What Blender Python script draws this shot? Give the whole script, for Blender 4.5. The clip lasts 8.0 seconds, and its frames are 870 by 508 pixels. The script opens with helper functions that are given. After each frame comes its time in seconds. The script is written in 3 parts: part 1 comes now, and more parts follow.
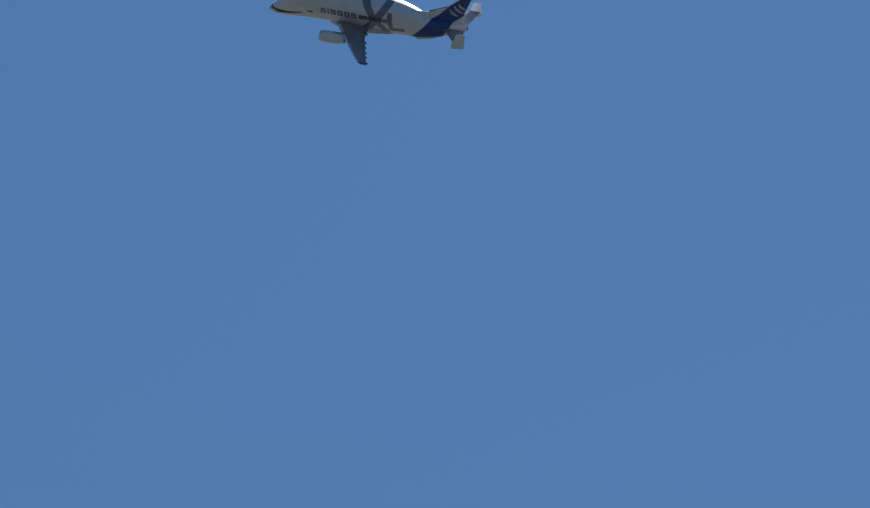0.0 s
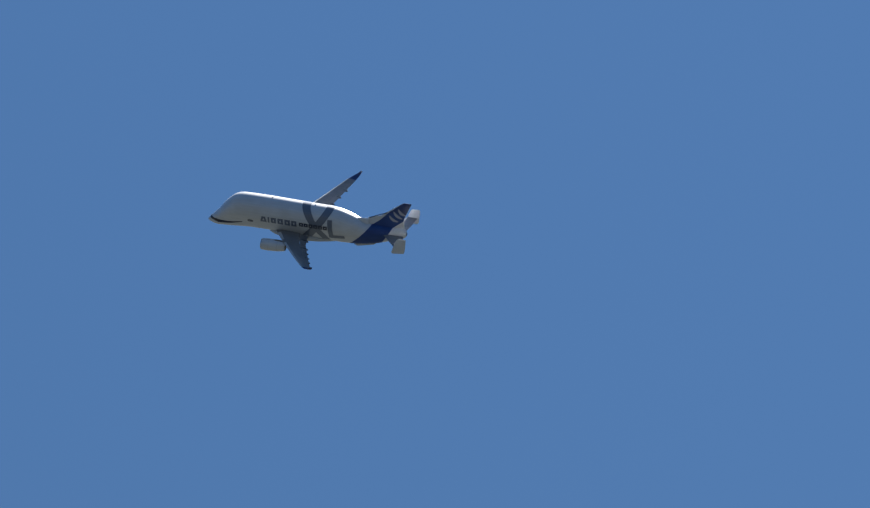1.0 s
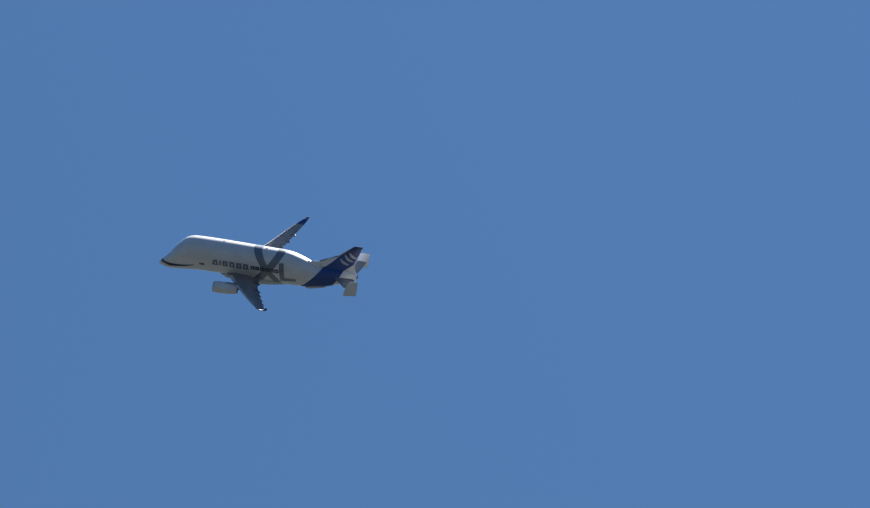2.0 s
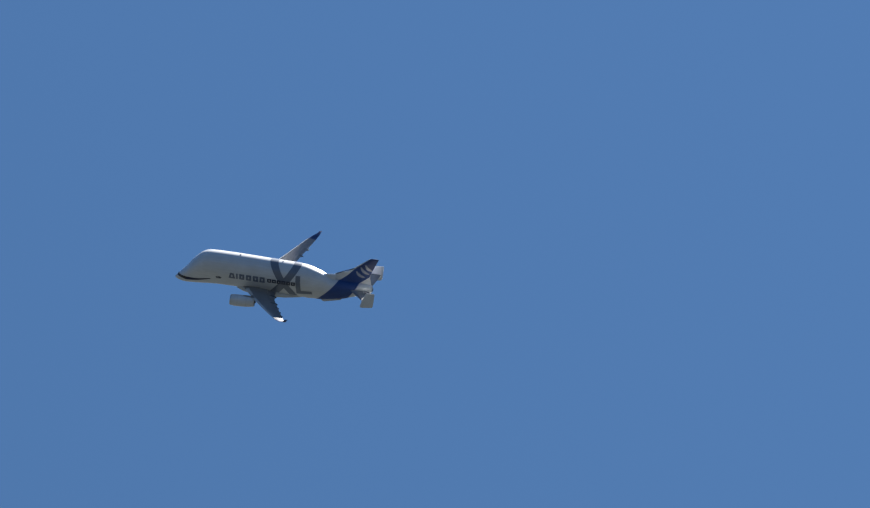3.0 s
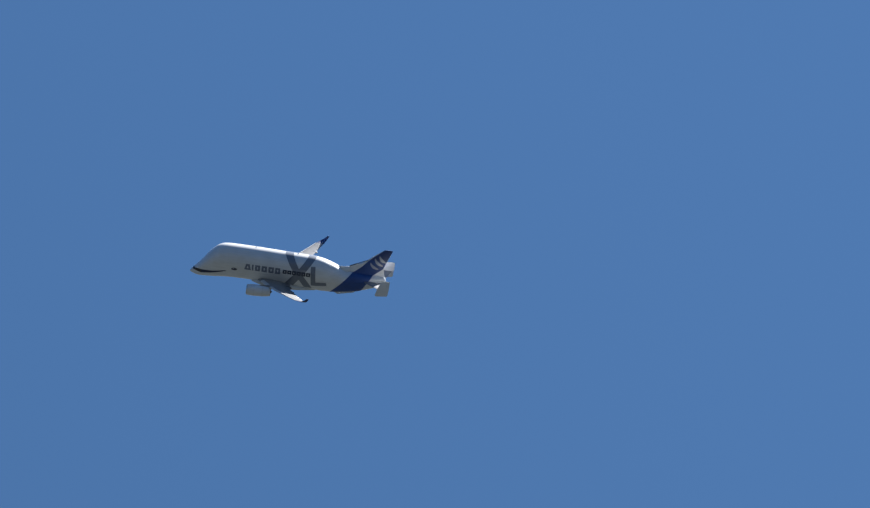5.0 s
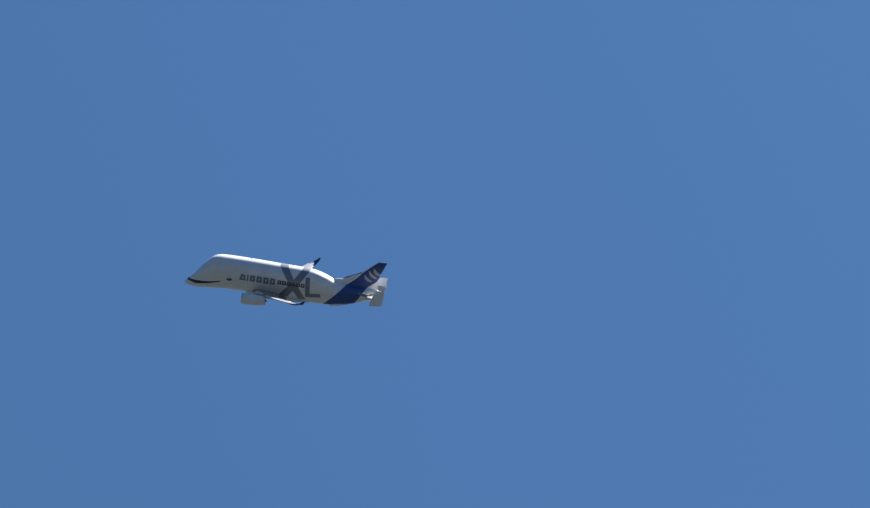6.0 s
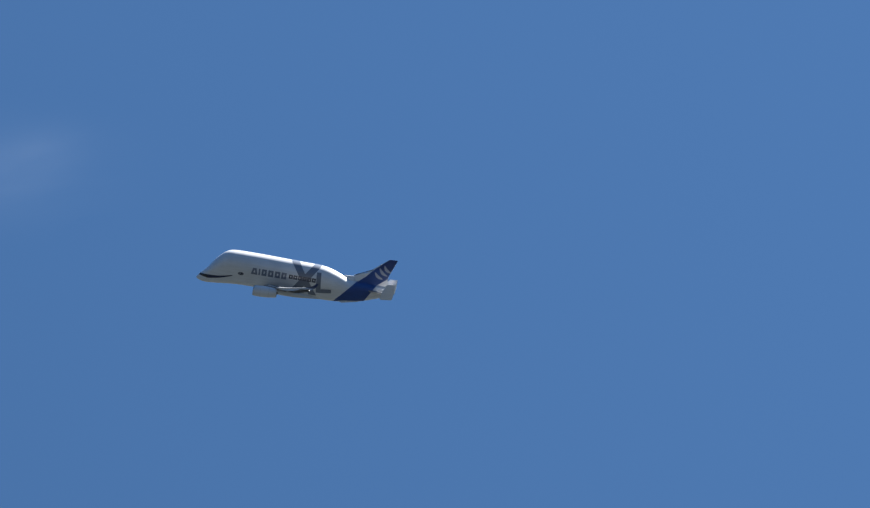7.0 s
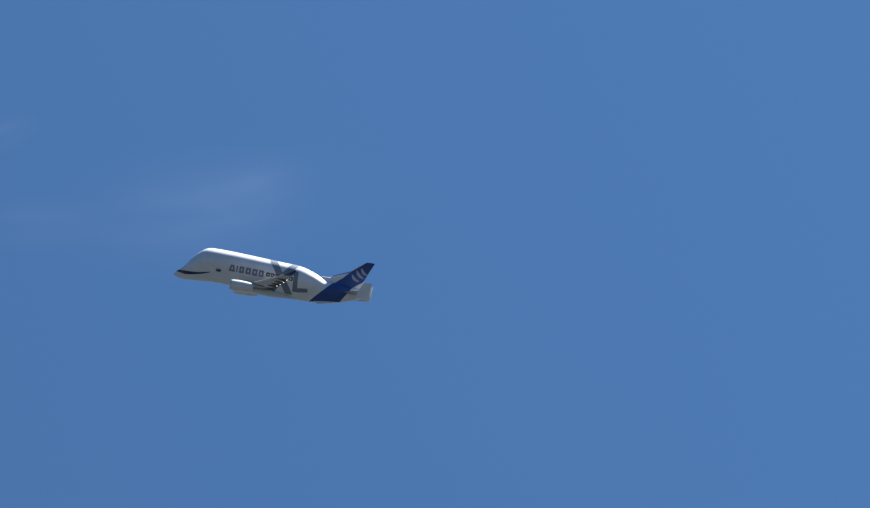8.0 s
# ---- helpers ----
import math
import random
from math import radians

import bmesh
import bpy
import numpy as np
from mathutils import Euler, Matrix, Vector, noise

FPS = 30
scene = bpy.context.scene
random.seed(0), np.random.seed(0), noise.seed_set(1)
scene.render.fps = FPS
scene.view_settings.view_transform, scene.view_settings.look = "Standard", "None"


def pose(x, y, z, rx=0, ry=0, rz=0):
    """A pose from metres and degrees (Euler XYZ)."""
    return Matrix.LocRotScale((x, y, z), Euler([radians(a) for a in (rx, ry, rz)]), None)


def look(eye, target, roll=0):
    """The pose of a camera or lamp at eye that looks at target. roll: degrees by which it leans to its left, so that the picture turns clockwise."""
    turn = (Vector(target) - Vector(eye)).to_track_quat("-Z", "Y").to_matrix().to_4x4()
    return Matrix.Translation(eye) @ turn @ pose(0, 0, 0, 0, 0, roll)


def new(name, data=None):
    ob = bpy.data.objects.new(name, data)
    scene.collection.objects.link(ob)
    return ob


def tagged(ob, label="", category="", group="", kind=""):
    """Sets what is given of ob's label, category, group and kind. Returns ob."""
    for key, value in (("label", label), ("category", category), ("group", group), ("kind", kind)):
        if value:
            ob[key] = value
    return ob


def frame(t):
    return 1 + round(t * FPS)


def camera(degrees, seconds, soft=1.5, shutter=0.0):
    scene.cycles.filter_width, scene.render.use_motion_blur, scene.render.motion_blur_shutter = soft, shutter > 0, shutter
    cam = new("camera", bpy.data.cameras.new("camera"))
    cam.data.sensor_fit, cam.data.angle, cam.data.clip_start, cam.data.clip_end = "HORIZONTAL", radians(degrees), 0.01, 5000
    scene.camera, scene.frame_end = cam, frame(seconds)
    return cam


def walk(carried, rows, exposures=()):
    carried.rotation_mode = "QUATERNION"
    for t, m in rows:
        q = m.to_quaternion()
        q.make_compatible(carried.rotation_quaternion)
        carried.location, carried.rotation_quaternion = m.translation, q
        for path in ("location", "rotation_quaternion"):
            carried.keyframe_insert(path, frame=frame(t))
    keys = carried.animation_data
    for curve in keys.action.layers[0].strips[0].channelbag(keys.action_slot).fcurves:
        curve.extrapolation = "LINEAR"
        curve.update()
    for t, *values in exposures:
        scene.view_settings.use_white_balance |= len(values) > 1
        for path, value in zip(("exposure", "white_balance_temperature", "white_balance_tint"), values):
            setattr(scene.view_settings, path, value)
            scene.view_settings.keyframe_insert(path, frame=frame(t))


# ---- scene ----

# ---- camera: a person on the ground follows the aircraft with a long lens ----
LENS = 15.0
cam = camera(LENS, 8.0, soft=1.3)
EYE = (0.0, 0.0, 1.6)
# seconds, pan to the left, tilt upwards (degrees)
AIM = [
    (0, -19.629, 16.171),
    (0.1, -19.078, 16.628),
    (0.2, -18.566, 17.061),
    (0.3, -18.103, 17.550),
    (0.4, -17.763, 18.032),
    (0.5, -17.450, 18.460),
    (0.6, -17.105, 18.879),
    (0.7, -16.808, 19.234),
    (0.8, -16.575, 19.597),
    (0.9, -16.345, 19.917),
    (1, -16.159, 20.202),
    (1.2, -15.534, 20.606),
    (1.5, -14.602, 21.002),
    (1.7, -13.808, 21.180),
    (2.8, -8.582, 21.892),
    (3, -7.585, 22.037),
    (3.2, -6.568, 22.156),
    (3.5, -5.038, 22.341),
    (3.7, -4.034, 22.422),
    (4, -2.582, 22.538),
    (4.2, -1.634, 22.556),
    (4.5, -0.316, 22.584),
    (4.7, 0.544, 22.630),
    (5.8, 5.449, 23.257),
    (6, 6.346, 23.382),
    (6.2, 7.299, 23.466),
    (6.5, 8.747, 23.603),
    (6.7, 9.736, 23.680),
    (7, 11.144, 23.741),
    (7.2, 12.041, 23.809),
    (7.5, 13.266, 23.905),
    (7.7, 14.078, 23.987),
    (8, 15.297, 24.163),
]
walk(cam, [(t, pose(*EYE, 90 + tilt, 0, pan)) for t, pan, tilt in AIM],
     exposures=[(0, 1.87, 6500, 10), (0.5, 1.87, 6500, 10), (1, 1.88, 6500, 10), (1.7, 1.93, 6500, 10), (3, 1.94, 6500, 10), (3.6, 1.87, 6450, 10), (4, 1.94, 6400, 10), (4.5, 1.91, 6350, 10), (6, 2.0, 6350, 10), (6.5, 1.95, 6250, 10), (7, 1.99, 6250, 10), (7.5, 2.04, 6250, 10), (8, 2.05, 6200, 10)])

# ---- light ----
SUN_ELEVATION, SUN_TURN = 55.5, 43.0     # turn: degrees clockwise from +y
SKY_GAIN = (0.72, 1.30)                  # far from the sun, at the sun
world = bpy.data.worlds.new("sky")
scene.world = world
world.use_nodes = True
wn, wl = world.node_tree.nodes, world.node_tree.links
wn.clear()
sky = wn.new("ShaderNodeTexSky")
sky.sky_type, sky.sun_disc = "NISHITA", False
sky.sun_elevation, sky.sun_rotation = radians(SUN_ELEVATION), radians(SUN_TURN)
sky.altitude, sky.air_density, sky.dust_density, sky.ozone_density = 200, 0.8, 0.1, 3.0
# a deep, even summer blue laid over the model sky, brighter towards the sun
se, sa = radians(SUN_ELEVATION), radians(SUN_TURN)
to_sun = Vector((math.sin(sa) * math.cos(se), math.cos(sa) * math.cos(se), math.sin(se)))
way = wn.new("ShaderNodeTexCoord")
near_sun = wn.new("ShaderNodeVectorMath")
near_sun.operation = "DOT_PRODUCT"
near_sun.inputs[1].default_value = to_sun
gain = wn.new("ShaderNodeMapRange")
gain.inputs["From Min"].default_value, gain.inputs["From Max"].default_value = 0.3, 1.0
gain.inputs["To Min"].default_value, gain.inputs["To Max"].default_value = SKY_GAIN
blue = wn.new("ShaderNodeVectorMath")
blue.operation = "SCALE"
blue.inputs[0].default_value = (0.84, 1.95, 4.27)
wl.new(way.outputs["Generated"], near_sun.inputs[0])
wl.new(near_sun.outputs["Value"], gain.inputs["Value"])
wl.new(gain.outputs[0], blue.inputs["Scale"])
even = wn.new("ShaderNodeMix")
even.data_type = "RGBA"
even.inputs["Factor"].default_value = 0.82
wl.new(blue.outputs[0], even.inputs["B"])
back = wn.new("ShaderNodeBackground")
back.inputs["Strength"].default_value = 0.0238
world_out = wn.new("ShaderNodeOutputWorld")
rich = wn.new("ShaderNodeHueSaturation")
rich.inputs["Saturation"].default_value = 1.22
wl.new(sky.outputs[0], rich.inputs["Color"])
wl.new(rich.outputs[0], even.inputs["A"])
wl.new(even.outputs["Result"], back.inputs["Color"])
wl.new(back.outputs[0], world_out.inputs["Surface"])

lamp = bpy.data.lights.new("sun", "SUN")
lamp.energy, lamp.angle, lamp.color = 5.0, radians(0.53), (1.0, 0.97, 0.93)
sun = new("sun", lamp)
sun.matrix_world = look(to_sun * 500, (0, 0, 0))


# ---- materials ----
def paint(name, colour, rough=0.35, coat=0.5, grime=0.12, streak=1.0, metal=0.0, polish=0.06):
    """Aircraft paint: a broad uneven tone, fine streaks along the airflow, a slight ripple of the skin."""
    m = bpy.data.materials.new(name)
    m.use_nodes = True
    nodes, links = m.node_tree.nodes, m.node_tree.links
    shader = nodes["Principled BSDF"]
    shader.inputs["Roughness"].default_value = rough
    shader.inputs["Metallic"].default_value = metal
    shader.inputs["Coat Weight"].default_value = coat
    shader.inputs["Coat Roughness"].default_value = polish
    coords = nodes.new("ShaderNodeTexCoord")
    broad = nodes.new("ShaderNodeTexNoise")
    broad.inputs["Scale"].default_value, broad.inputs["Detail"].default_value = 0.22, 5
    links.new(coords.outputs["Object"], broad.inputs["Vector"])
    stretch = nodes.new("ShaderNodeMapping")
    stretch.inputs["Scale"].default_value = (0.12 * streak, 1.6, 1.6)
    links.new(coords.outputs["Object"], stretch.inputs["Vector"])
    fine = nodes.new("ShaderNodeTexNoise")
    fine.inputs["Scale"].default_value, fine.inputs["Detail"].default_value = 1.5, 6
    links.new(stretch.outputs[0], fine.inputs["Vector"])
    both = nodes.new("ShaderNodeMath")
    both.operation = "MULTIPLY"
    links.new(broad.outputs["Fac"], both.inputs[0])
    links.new(fine.outputs["Fac"], both.inputs[1])
    ramp = nodes.new("ShaderNodeMapRange")
    ramp.inputs["From Min"].default_value, ramp.inputs["From Max"].default_value = 0.12, 0.36
    links.new(both.outputs[0], ramp.inputs["Value"])
    mix = nodes.new("ShaderNodeMix")
    mix.data_type = "RGBA"
    mix.inputs["A"].default_value = (*[c * (1 - grime) ** k for c, k in zip(colour, (1.0, 1.05, 1.15))], 1)
    mix.inputs["B"].default_value = (*colour, 1)
    links.new(ramp.outputs[0], mix.inputs["Factor"])
    links.new(mix.outputs["Result"], shader.inputs["Base Color"])
    bump = nodes.new("ShaderNodeBump")
    bump.inputs["Strength"].default_value, bump.inputs["Distance"].default_value = 0.15, 0.02
    links.new(fine.outputs["Fac"], bump.inputs["Height"])
    links.new(bump.outputs[0], shader.inputs["Normal"])
    return m


WHITE = paint("white_paint", (0.67, 0.68, 0.68), rough=0.3, coat=0.9, polish=0.22)
WING_GREY = paint("wing_grey_paint", (0.225, 0.225, 0.23), rough=0.4, grime=0.2)
# wing grey with shade put into the colour, so sunlit fairing tips stay dull
FAIRING_SHADE = paint("fairing_shaded_grey", (0.065, 0.067, 0.072), rough=0.5, coat=0.1, grime=0.2)
MARK_GREY = paint("mark_grey_paint", (0.15, 0.175, 0.22), grime=0.08)
LETTER_GREY = paint("letter_grey_paint", (0.15, 0.175, 0.23), grime=0.08)
DARK_GREY = paint("dark_grey_paint", (0.025, 0.032, 0.06), grime=0.1)
NAVY = paint("navy_paint", (0.010, 0.036, 0.15), rough=0.5, coat=0.1, grime=0.15)
BLUE = paint("blue_paint", (0.010, 0.052, 0.22), rough=0.5, coat=0.1, grime=0.15)
LOGO = paint("logo_light_paint", (0.33, 0.36, 0.43), grime=0.1)
SMILE = paint("smile_paint", (0.010, 0.017, 0.06), rough=0.5, coat=0.1, grime=0.1)
BLACK = paint("black_glass", (0.012, 0.014, 0.02), rough=0.12, coat=0.6, grime=0.05)
LIP = paint("bare_metal", (0.62, 0.62, 0.6), rough=0.32, coat=0.0, metal=0.9)
SLAT = paint("slat_metal_paint", (0.55, 0.55, 0.55), rough=0.35, coat=0.0, grime=0.1)
HOT = paint("hot_metal", (0.2, 0.18, 0.16), rough=0.45, coat=0.0, metal=0.8)
BELLY = paint("belly_grey_paint", (0.6, 0.61, 0.6), grime=0.2)


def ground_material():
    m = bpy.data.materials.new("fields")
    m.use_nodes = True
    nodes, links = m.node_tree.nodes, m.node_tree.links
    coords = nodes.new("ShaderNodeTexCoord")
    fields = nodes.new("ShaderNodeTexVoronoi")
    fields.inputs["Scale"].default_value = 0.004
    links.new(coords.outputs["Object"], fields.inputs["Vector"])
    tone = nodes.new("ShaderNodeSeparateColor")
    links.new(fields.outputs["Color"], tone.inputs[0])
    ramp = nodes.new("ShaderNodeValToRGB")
    # darker than real land, to weaken the light bounced onto the hull
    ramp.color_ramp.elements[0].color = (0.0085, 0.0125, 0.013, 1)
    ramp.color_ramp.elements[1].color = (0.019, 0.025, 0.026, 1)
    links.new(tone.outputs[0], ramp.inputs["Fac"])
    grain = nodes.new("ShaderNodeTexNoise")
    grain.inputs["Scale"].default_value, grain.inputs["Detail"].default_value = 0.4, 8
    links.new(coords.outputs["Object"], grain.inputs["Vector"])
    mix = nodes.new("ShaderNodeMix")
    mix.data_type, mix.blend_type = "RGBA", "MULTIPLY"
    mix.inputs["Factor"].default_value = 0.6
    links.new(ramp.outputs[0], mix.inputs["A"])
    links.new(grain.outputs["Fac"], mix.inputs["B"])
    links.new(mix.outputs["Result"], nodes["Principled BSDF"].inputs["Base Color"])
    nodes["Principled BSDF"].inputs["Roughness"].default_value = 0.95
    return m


def cloud_material():
    """Thin ice cloud: each wisp is densest in its middle and frays out through streaky noise."""
    m = bpy.data.materials.new("thin_cloud")
    m.use_nodes = True
    nodes, links = m.node_tree.nodes, m.node_tree.links
    nodes.remove(nodes["Principled BSDF"])
    coords = nodes.new("ShaderNodeTexCoord")
    length = nodes.new("ShaderNodeVectorMath")
    length.operation = "LENGTH"
    links.new(coords.outputs["Object"], length.inputs[0])
    fall = nodes.new("ShaderNodeMapRange")
    fall.interpolation_type = "SMOOTHSTEP"
    fall.inputs["From Min"].default_value, fall.inputs["From Max"].default_value = 0.86, -0.1
    links.new(length.outputs["Value"], fall.inputs["Value"])
    info = nodes.new("ShaderNodeObjectInfo")
    shift = nodes.new("ShaderNodeVectorMath")
    shift.operation = "MULTIPLY_ADD"
    shift.inputs[1].default_value = (1.1, 1.9, 1.0)
    links.new(coords.outputs["Object"], shift.inputs[0])
    links.new(info.outputs["Random"], shift.inputs[2])
    noisy = nodes.new("ShaderNodeTexNoise")
    noisy.inputs["Scale"].default_value, noisy.inputs["Detail"].default_value = 1.0, 2
    noisy.inputs["Distortion"].default_value = 0.0
    links.new(shift.outputs[0], noisy.inputs["Vector"])
    thin = nodes.new("ShaderNodeMapRange")
    thin.inputs["From Min"].default_value, thin.inputs["From Max"].default_value = 0.15, 0.85
    thin.inputs["To Max"].default_value = 0.0205
    links.new(noisy.outputs["Fac"], thin.inputs["Value"])
    amount = nodes.new("ShaderNodeMath")
    amount.operation = "MULTIPLY"
    links.new(fall.outputs[0], amount.inputs[0])
    links.new(thin.outputs[0], amount.inputs[1])
    clear = nodes.new("ShaderNodeBsdfTransparent")
    white = nodes.new("ShaderNodeBsdfDiffuse")
    white.inputs["Color"].default_value = (0.74, 0.82, 0.90, 1)
    glow = nodes.new("ShaderNodeBsdfTranslucent")
    glow.inputs["Color"].default_value = (0.74, 0.82, 0.90, 1)
    half = nodes.new("ShaderNodeMixShader")
    links.new(white.outputs[0], half.inputs[1])
    links.new(glow.outputs[0], half.inputs[2])
    mix = nodes.new("ShaderNodeMixShader")
    links.new(amount.outputs[0], mix.inputs[0])
    links.new(clear.outputs[0], mix.inputs[1])
    links.new(half.outputs[0], mix.inputs[2])
    links.new(mix.outputs[0], nodes["Material Output"].inputs["Surface"])
    return m


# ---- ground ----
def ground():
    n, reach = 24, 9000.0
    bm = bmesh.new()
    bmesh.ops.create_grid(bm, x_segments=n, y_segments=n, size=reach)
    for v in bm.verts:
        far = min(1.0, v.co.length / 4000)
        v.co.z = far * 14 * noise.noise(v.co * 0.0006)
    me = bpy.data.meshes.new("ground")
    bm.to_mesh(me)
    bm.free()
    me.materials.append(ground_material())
    tagged(new("ground", me), "unseen open country, colour darkened to limit bounced light", "ground", kind="structure")


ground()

# ---- aircraft: x runs aft from the nose tip, y to starboard, z up; metres ----
MIDDLE = Vector((31.0, 0.0, 2.0))


def part(name, bm, material, parent, label="", sharp=35):
    """One mesh under a thing or under a part."""
    bmesh.ops.remove_doubles(bm, verts=bm.verts, dist=1e-4)
    bmesh.ops.recalc_face_normals(bm, faces=bm.faces)
    me = bpy.data.meshes.new(name)
    bm.to_mesh(me)
    bm.free()
    for p in me.polygons:
        p.use_smooth = True
    me.set_sharp_from_angle(angle=radians(sharp))
    me.materials.append(material)
    ob = new(name, me)
    ob.parent = parent
    if parent.type == "EMPTY":
        ob.location = -MIDDLE
    return tagged(ob, label) if label else ob


# station x, belly z, crown z, radius of the upper lobe, radius of the lower lobe
HULL = np.array([
    (-0.50, -2.10, -1.72, 0.19, 0.19), (-0.32, -2.28, -1.46, 0.40, 0.38), (0.00, -2.44, -1.02, 0.68, 0.62), (0.35, -2.57, -0.56, 0.90, 0.84),
    (1.00, -2.80, 0.10, 1.25, 1.15), (2.00, -3.00, 1.22, 1.76, 1.62), (3.00, -3.05, 2.40, 2.20, 2.00),
    (4.60, -2.95, 4.65, 2.90, 2.30), (6.50, -2.80, 6.70, 3.60, 2.60), (8.00, -2.65, 7.95, 4.00, 2.75),
    (9.50, -2.50, 8.55, 4.25, 2.80), (11.0, -2.35, 8.75, 4.38, 2.82), (14.0, -2.20, 8.82, 4.45, 2.82),
    (18.0, -2.20, 8.80, 4.45, 2.82), (24.0, -2.30, 8.68, 4.45, 2.82), (30.0, -2.45, 8.52, 4.45, 2.82),
    (35.0, -2.60, 8.42, 4.45, 2.82), (38.0, -2.68, 8.34, 4.45, 2.82), (40.0, -2.70, 8.18, 4.42, 2.82),
    (42.0, -2.72, 7.78, 4.32, 2.80), (44.0, -2.64, 7.15, 4.10, 2.76), (45.5, -2.55, 6.60, 3.85, 2.70),
    (47.0, -2.42, 5.90, 3.50, 2.63), (48.4, -2.24, 5.22, 3.15, 2.55), (49.5, -2.08, 5.05, 3.00, 2.48),
    (52.0, -1.62, 4.98, 2.62, 2.28),
    (54.6, -0.85, 4.85, 2.25, 1.95), (58.1, 0.35, 4.75, 1.70, 1.50), (60.6, 1.20, 4.65, 1.25, 1.15),
    (61.6, 1.65, 4.35, 0.95, 0.95), (62.0, 2.35, 3.60, 0.55, 0.55),
])


def station(x):
    """Belly, crown and radii at x, run smoothly through the stations."""
    xs = HULL[:, 0]
    i = int(np.clip(np.searchsorted(xs, x) - 1, 0, len(xs) - 2))
    h = xs[i + 1] - xs[i]
    u = (x - xs[i]) / h

    def slope(k):
        if k in (0, len(xs) - 1):
            return (HULL[1, 1:] - HULL[0, 1:]) / (xs[1] - xs[0]) if k == 0 else (HULL[-1, 1:] - HULL[-2, 1:]) / (xs[-1] - xs[-2])
        a = (HULL[k, 1:] - HULL[k - 1, 1:]) / (xs[k] - xs[k - 1])
        b = (HULL[k + 1, 1:] - HULL[k, 1:]) / (xs[k + 1] - xs[k])
        return np.where(a * b > 0, 2 * a * b / np.where(np.abs(a + b) < 1e-9, 1, a + b), 0)

    p, q, a, b = HULL[i, 1:], HULL[i + 1, 1:], slope(i) * h, slope(i + 1) * h
    return (2 * u**3 - 3 * u**2 + 1) * p + (u**3 - 2 * u**2 + u) * a + (3 * u**2 - 2 * u**3) * q + (u**3 - u**2) * b


def skin(x, phi, lift=0.0):
    """A point of the port skin: phi 0 at the belly, pi at the crown; past pi it runs down to starboard."""
    zb, zt, ru, rl = station(x)
    side = -1.0
    if phi > math.pi:
        phi, side = 2 * math.pi - phi, 1.0
    z = zb + (zt - zb) * (1 - math.cos(phi)) / 2
    ru, rl = min(ru, (zt - zb) / 2), min(rl, (zt - zb) / 2)
    s = np.linspace(0, 1, 25)
    r = rl + (ru - rl) * s
    c = (zb + rl) + (zt - ru - zb - rl) * s
    w = math.sqrt(max(0.0, float(np.max(r * r - (z - c) ** 2))))
    if not lift:
        return Vector((x, side * w, z))
    p = Vector((x, side * w, z))
    e = 0.04
    along = skin(x + e, phi) - skin(max(-0.5, x - e), phi)
    around = skin(x, min(phi + e, math.pi)) - skin(x, max(phi - e, 0.0))
    n = around.cross(along)
    n = n.normalized() if n.length > 1e-9 else Vector((0, -1, 0))
    if n.y > 0:
        n = -n
    if side > 0:
        n.y = -n.y
    return p + n * lift


def phi_at(x, z):
    zb, zt, _, _ = station(x)
    return math.acos(float(np.clip(1 - 2 * (z - zb) / (zt - zb), -1, 1)))


def fill_grid(bm, rows, close=False):
    vs = [[bm.verts.new(p) for p in row] for row in rows]
    for a, b in zip(vs, vs[1:]):
        n = len(a)
        for i in range(n if close else n - 1):
            bm.faces.new((a[i], a[(i + 1) % n], b[(i + 1) % n], b[i]))
    return vs


def decal(name, patches, material, parent, label="", nu=10, nv=10, lift=0.045, bulge=None):
    """Paint on the skin, laid on both sides: patches between four (x, z) corners, foot fore, foot aft, top aft, top fore."""
    for mirrored in (False, True):
        bm = bmesh.new()
        for corners in patches:
            c = [np.array((x, float(np.clip(z, station(x)[0] + 1e-3, station(x)[1] - 1e-3)))) for x, z in corners]
            rows = []
            for j in range(nv + 1):
                v = j / nv
                row = []
                for i in range(nu + 1):
                    u = i / nu
                    foot, head = c[0] * (1 - u) + c[1] * u, c[3] * (1 - u) + c[2] * u
                    a, b = phi_at(*foot), phi_at(*head)
                    s = (math.cos(a) - math.cos(a + (b - a) * v)) / (math.cos(a) - math.cos(b))
                    x, z = foot * (1 - s) + head * s
                    top = station(x)[1]
                    phi = math.pi if s > 0.9999 and head[1] > top - 0.4 else phi_at(x, z + (bulge(u) if bulge else 0))
                    p = skin(x, float(np.clip(phi, 0, math.pi)), lift)
                    row.append((p.x, -p.y, p.z) if mirrored else p)
                rows.append(row)
            fill_grid(bm, rows)
        part(name, bm, material, parent, label)


